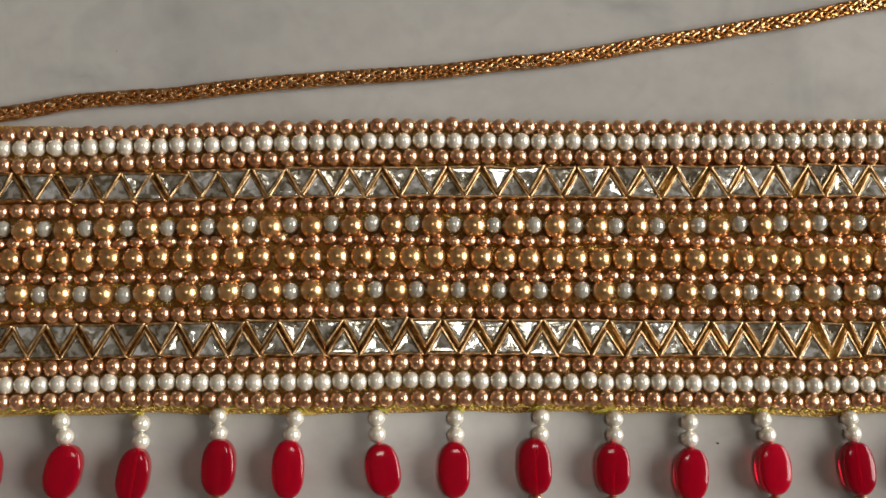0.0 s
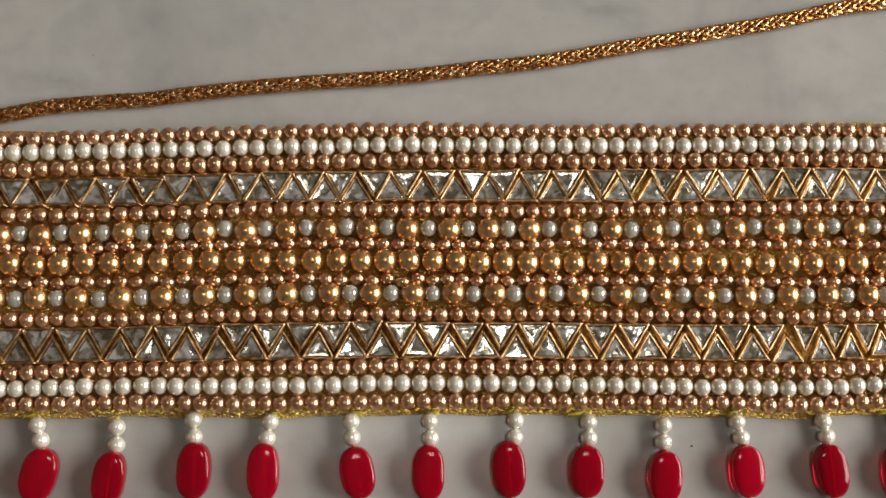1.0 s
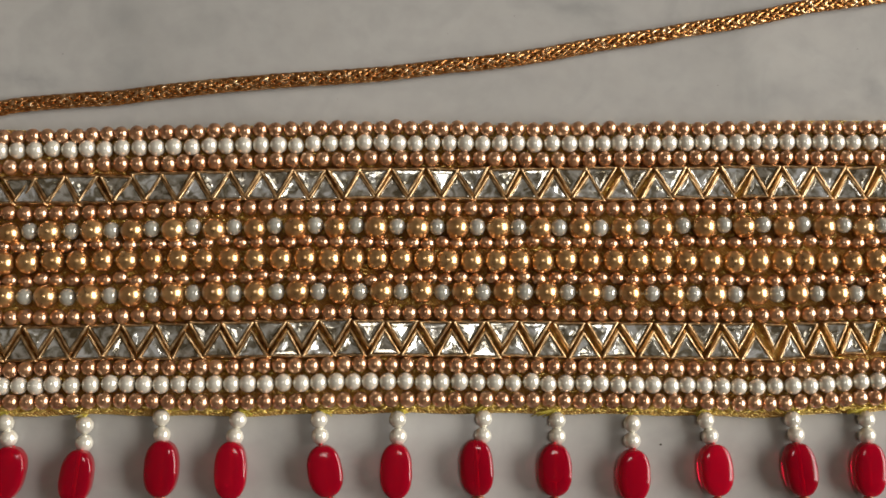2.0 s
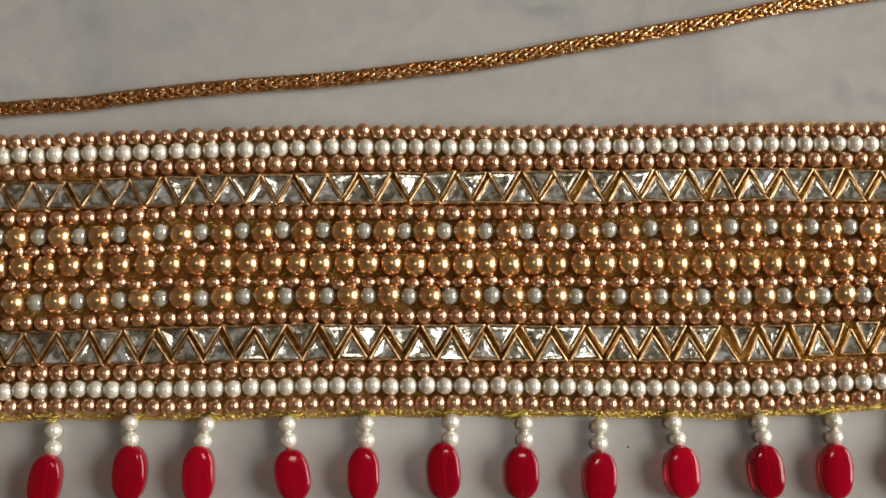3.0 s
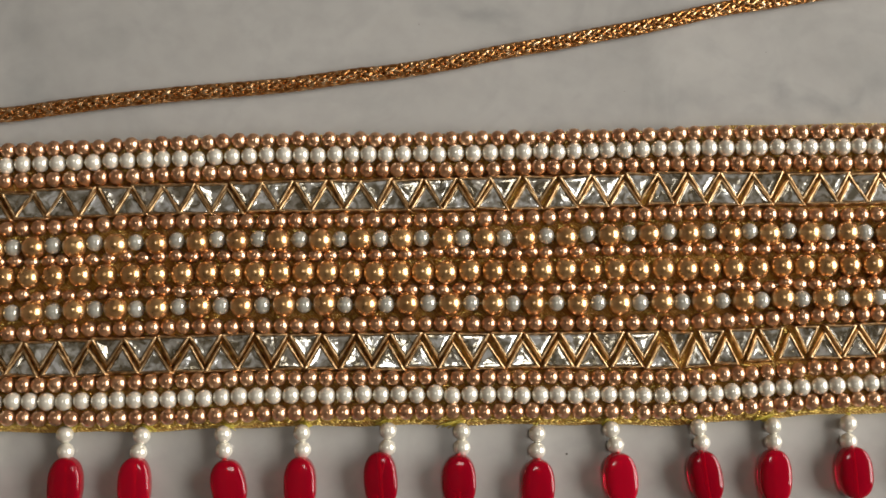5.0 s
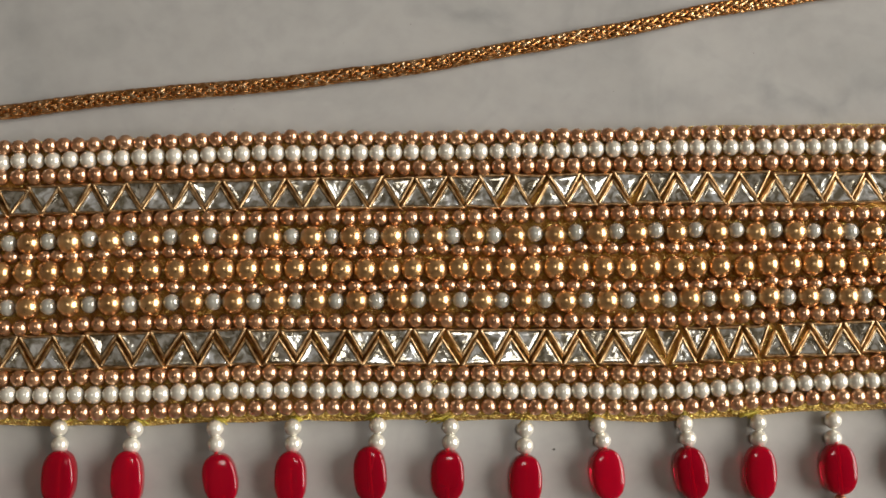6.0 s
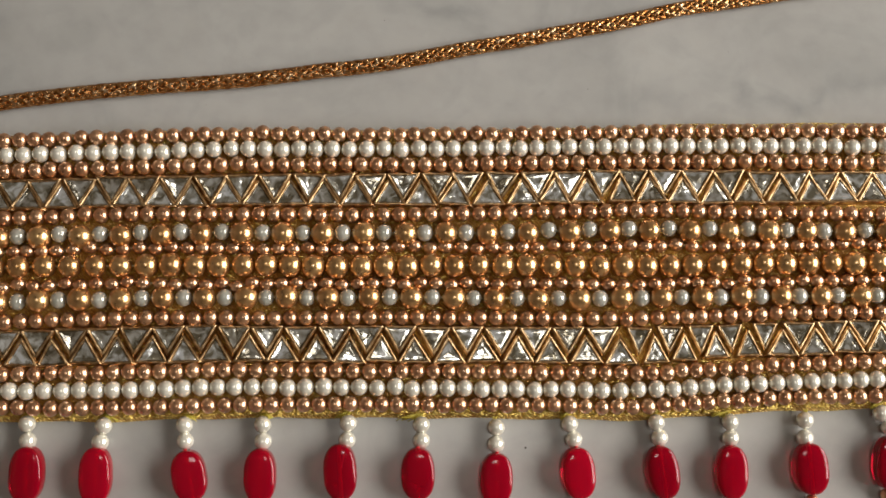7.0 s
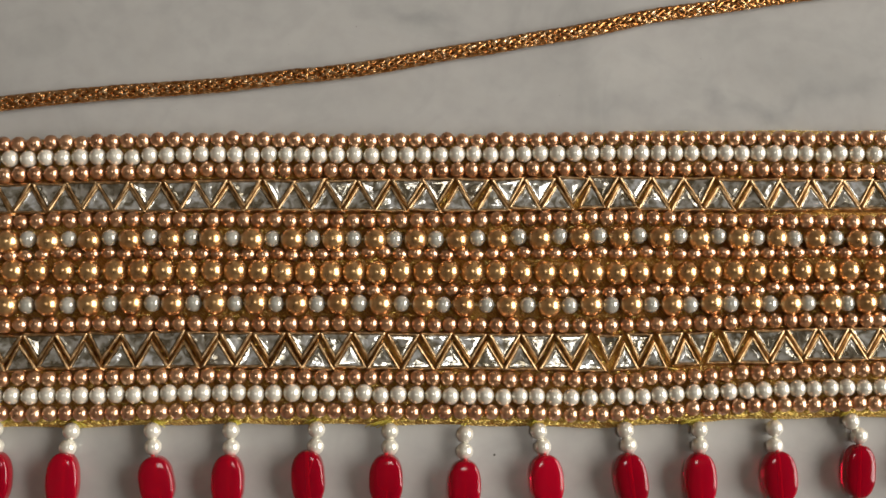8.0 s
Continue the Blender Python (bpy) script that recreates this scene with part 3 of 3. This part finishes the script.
def couching():
    """Short gilt stitches that hold the beads, scattered over the cloth."""
    r = random.Random(33)
    top, low = spread(*SMALL_ROWS[0][:3]), spread(*SMALL_ROWS[5][:3])
    ty, ly = height(top, SMALL_ROWS[0][3]), height(low, SMALL_ROWS[5][3])
    bm = bmesh.new()
    for k in range(6200):
        x = r.uniform(-92, 140)
        a, b = float(np.interp(x, low, ly)), float(np.interp(x, top, ty))
        y = r.uniform(a - 1.2, b + 0.6) if k < 5000 else a - r.uniform(0.9, 2.15)
        z = FAB + 0.72 if a + 1.5 < y < b - 1.0 else FAB - 0.35
        turn, half = r.gauss(0, 0.45 if k < 5000 else 0.15), r.uniform(0.35, 0.8)
        d = Vector((math.cos(turn), math.sin(turn), 0)) * half
        c = Vector((x, y, z))
        tube(bm, [(c - d) * MM, (c + Vector((0, 0, 0.22))) * MM, (c + d) * MM], r.uniform(0.11, 0.19) * MM, 5)
    tagged(part("gilt_stitches", finish("gilt_stitches", bm, ZARI), belt, None, "fine yellow gilt stitches on the cloth"), kind="stuff")


couching()


# ---- drops below the belt ----
def red_mesh(seed):
    """A flattened oval of tumbled glass with blunt ends, drilled along y."""
    rnd = random.Random(seed)
    a, b, c = 3.2 * rnd.uniform(0.97, 1.04), 5.4 * rnd.uniform(0.96, 1.03), 2.1
    bm = bmesh.new()
    rings, seg, n = [], 64, 28
    for i in range(n + 1):
        v = math.pi * (0.06 + 0.88 * i / n)
        cy, sy = math.cos(v), math.sin(v)
        yy = b * math.copysign(abs(cy) ** 0.8, cy)
        wide = abs(sy) ** 0.88
        ring = []
        for k in range(seg):
            w = 2 * math.pi * k / seg
            cw, sw = math.cos(w), math.sin(w)
            e = 0.06 * noise.noise((cw * 1.2 + seed, sw * 1.2, yy * 0.3))
            ring.append(bm.verts.new(((a + e) * wide * math.copysign(abs(cw) ** 0.74, cw) * MM, yy * MM, (c + e) * abs(sy) ** 0.32 * math.copysign(abs(sw) ** 0.3, sw) * MM)))
        rings.append(ring)
    for r, s in zip(rings, rings[1:]):
        for k in range(seg):
            bm.faces.new((r[k], r[(k + 1) % seg], s[(k + 1) % seg], s[k]))
    bm.faces.new(rings[0][::-1])
    bm.faces.new(rings[-1])
    return finish("red_bead", bm, RED)


REDS = [red_mesh(50 + k) for k in range(4)]
DROP_PEARLS = [bead_mesh("drop_pearl", 1.72 * MM, PEARL, 60 + k) for k in range(3)]
bm = bmesh.new()
tube(bm, [Vector((0, y * MM, 0)) for y in (-5.3, -2, 2, 5.3)], 0.36 * MM, 10)
BORE = finish("bore", bm, CHANNEL)
END = bead_mesh("end_gold_bead", 1.35 * MM, ROSE_GOLD, 70)

# upper pearl x, y; lower pearl x, y; red bead x, y; tuft side
DROPS = [
    (-86.6, -21.5, -86.4, -24.8, -86.4, -31.2, 1),
    (-72.3, -21.8, -71.5, -24.7, -71.3, -31.3, -1),
    (-57.0, -22.3, -57.0, -25.7, -58.0, -32.1, -1),
    (-42.3, -20.9, -42.1, -24.2, -41.8, -30.6, 1),
    (-27.4, -21.4, -28.0, -24.6, -28.5, -31.0, 1),
    (-11.6, -21.4, -11.4, -24.5, -10.3, -31.2, 1),
    (3.8, -21.4, 3.9, -24.7, 3.5, -31.3, 1),
    (20.7, -21.3, 20.5, -24.6, 19.2, -30.7, -1),
    (35.2, -21.7, 35.2, -24.8, 34.5, -31.2, -2),
    (50.1, -22.4, 50.0, -25.7, 49.9, -32.4, 0),
    (64.8, -21.8, 65.6, -24.9, 66.2, -31.4, -1),
    (82.2, -21.7, 82.8, -24.7, 83.0, -31.4, 0),
    (97.1, -21.7, 97.1, -24.9, 96.8, -31.5, -2),
    (112.3, -21.5, 112.2, -25.0, 112.7, -31.0, 0),
    (127.9, -20.2, 129.5, -23.1, 128.7, -30.0, -1),
    (142.7, -20.0, 143.2, -23.2, 143.2, -29.7, 1),
]


LEANS = (-6, -14, -9, -3, -1, 10, 0, 3, 0, -2, 5, 9, 0, 4, -3, 2)


def drop(x1, y1, x2, y2, x3, y3, tuft, lean):
    top = Vector((x1, y1 + 1.9, FAB - 0.5))
    p1, p2, p3 = Vector((x1, y1, 1.9)), Vector((x2, y2, 1.76)), Vector((x3, y3, 2.12))
    tail = p3 + Vector((math.sin(radians(lean)), -math.cos(radians(lean)), 0)) * 6.4
    tail.z = 1.4
    bm = bmesh.new()
    tube(bm, [p * MM for p in (top, p1, p2, p3, tail)], 0.2 * MM)
    string = part("bead_drop", finish("bead_drop", bm, THREAD), belt, None, "drop of two pearls and a red glass oval")
    for p in (p1, p2):
        part("drop_pearl", rng.choice(DROP_PEARLS), string, pose(p.x * MM, p.y * MM, p.z * MM, rng.uniform(0, 360), 0, 90 + rng.uniform(-12, 12)))
    m = pose(p3.x * MM, p3.y * MM, (p3.z + 0.4) * MM, 0, 0, lean) @ pose(0, 0, 0, rng.uniform(4.5, 7), rng.uniform(-3.5, 3.5), 0)
    s = rng.uniform(0.95, 1.03)
    part("red_bead", rng.choice(REDS), string, m @ Matrix.Diagonal((s, rng.uniform(0.97, 1.02), 1, 1)), "translucent red glass oval bead")
    part("bead_hole", BORE, string, m, "paler hole drilled through the red bead")
    part("end_gold_bead", END, string, pose(tail.x * MM, tail.y * MM, tail.z * MM, 0, 0, 90))
    # loose ends of the sewing thread
    bm = bmesh.new()
    for k in range(5 if tuft == 0 else 8 + 5 * abs(tuft)):
        side = (1 if tuft > 0 else -1) * abs(tuft)
        a = Vector((x1 + rng.uniform(-0.6, 0.6), y1 + 2.2, 1.4 + rng.uniform(0, 0.5)))
        b = a + Vector((side * rng.uniform(0.3, 1.5) + rng.uniform(-0.6, 0.6), -rng.uniform(0.2, 0.9), rng.uniform(-0.2, 0.6)))
        c = b + Vector((side * rng.uniform(0.3, 0.9), -rng.uniform(-0.1, 0.7), rng.uniform(-0.5, 0.1)))
        tube(bm, [a * MM, b * MM, c * MM], 0.1 * MM, 5)
    part("thread_tuft", finish("thread_tuft", bm, YELLOW), string, None, "loose yellow thread ends")


for d, lean in zip(DROPS, LEANS):
    drop(*d, lean)


# ---- the braided cord ----
def cord():
    """A flat braid of round gilt strands, half of them winding each way."""
    root = tagged(new("braided_cord"), "flat braided gold metallic cord lying on marble", "cord")
    kx = [-130, -87.4, -82.7, -77.9, -73.2, -68.4, -63.6, -58.9, -54.0, -49.3, -44.4, -39.5, -34.7, -29.8, -25.0, -20.0, -12.7, -5.7, 1.2, 8.2, 15.2, 20.5, 25.7, 31.0, 36.4, 41.6, 46.9, 52.3, 57.7, 63.1, 68.5, 73.9, 79.4, 84.9, 90.4, 101.7, 113.8, 150]
    ky = [33.4, 39.2, 39.9, 40.9, 41.9, 42.4, 42.8, 43.2, 43.4, 44.1, 44.8, 45.4, 46.0, 46.5, 46.9, 47.4, 47.9, 48.4, 49.0, 49.9, 50.9, 51.3, 52.0, 52.8, 53.8, 54.9, 55.9, 56.8, 57.6, 58.8, 59.7, 60.6, 61.8, 63.1, 64.4, 66.0, 68.0, 73.6]
    x = np.arange(-125, 146, 0.22)
    y = np.interp(x, kx, ky)
    y = np.convolve(np.pad(y, 8, mode="edge"), np.ones(17) / 17, "valid")
    slope = np.gradient(y, x)
    strands, turn = 12, 12.6
    for k in range(strands):
        sign = 1 if k % 2 else -1
        bm = bmesh.new()
        pts = []
        for i in range(len(x)):
            f = 2 * math.pi * (sign * x[i] / turn + k / strands)
            swell = 1 + 0.12 * math.sin(strands * math.pi * x[i] / turn + sign * 1.57 + k)
            wide = 1.16 * (1 + 0.07 * noise.noise((x[i] * 0.15, k, 0)))
            u, w = wide * math.cos(f) * (0.92 + 0.08 * swell), 0.55 * math.sin(f) * swell
            inv = 1 / math.hypot(1, slope[i])
            pts.append(Vector(((x[i] - u * slope[i] * inv) * MM, (y[i] + u * inv) * MM, (1.12 + w) * MM)))
        tube(bm, pts, 0.45 * MM, 8)
        part("cord_strand", finish("cord_strand", bm, GILT), root)


cord()


# ---- specks on the marble ----
def specks():
    r = random.Random(12)
    for x, y, size in ((56.1, -26.5, 0.24), (-65.0, 53.0, 0.11), (28.0, 62.0, 0.09), (70.4, 47.3, 0.09), (-8.8, 43.9, 0.07), (100.4, 55.4, 0.09), (14.0, 58.0, 0.07)):
        bm = bmesh.new()
        bmesh.ops.create_icosphere(bm, subdivisions=1, radius=size * MM)
        for v in bm.verts:
            v.co *= r.uniform(0.7, 1.2)
            v.co.z = v.co.z * 0.5 + size * 0.3 * MM
        ob = new("dust_speck", finish("dust_speck", bm, DIRT))
        ob.location = (x * MM, y * MM, 0)
        tagged(ob, "tiny dark dust speck on the marble", "speck", "dust on the marble")


specks()
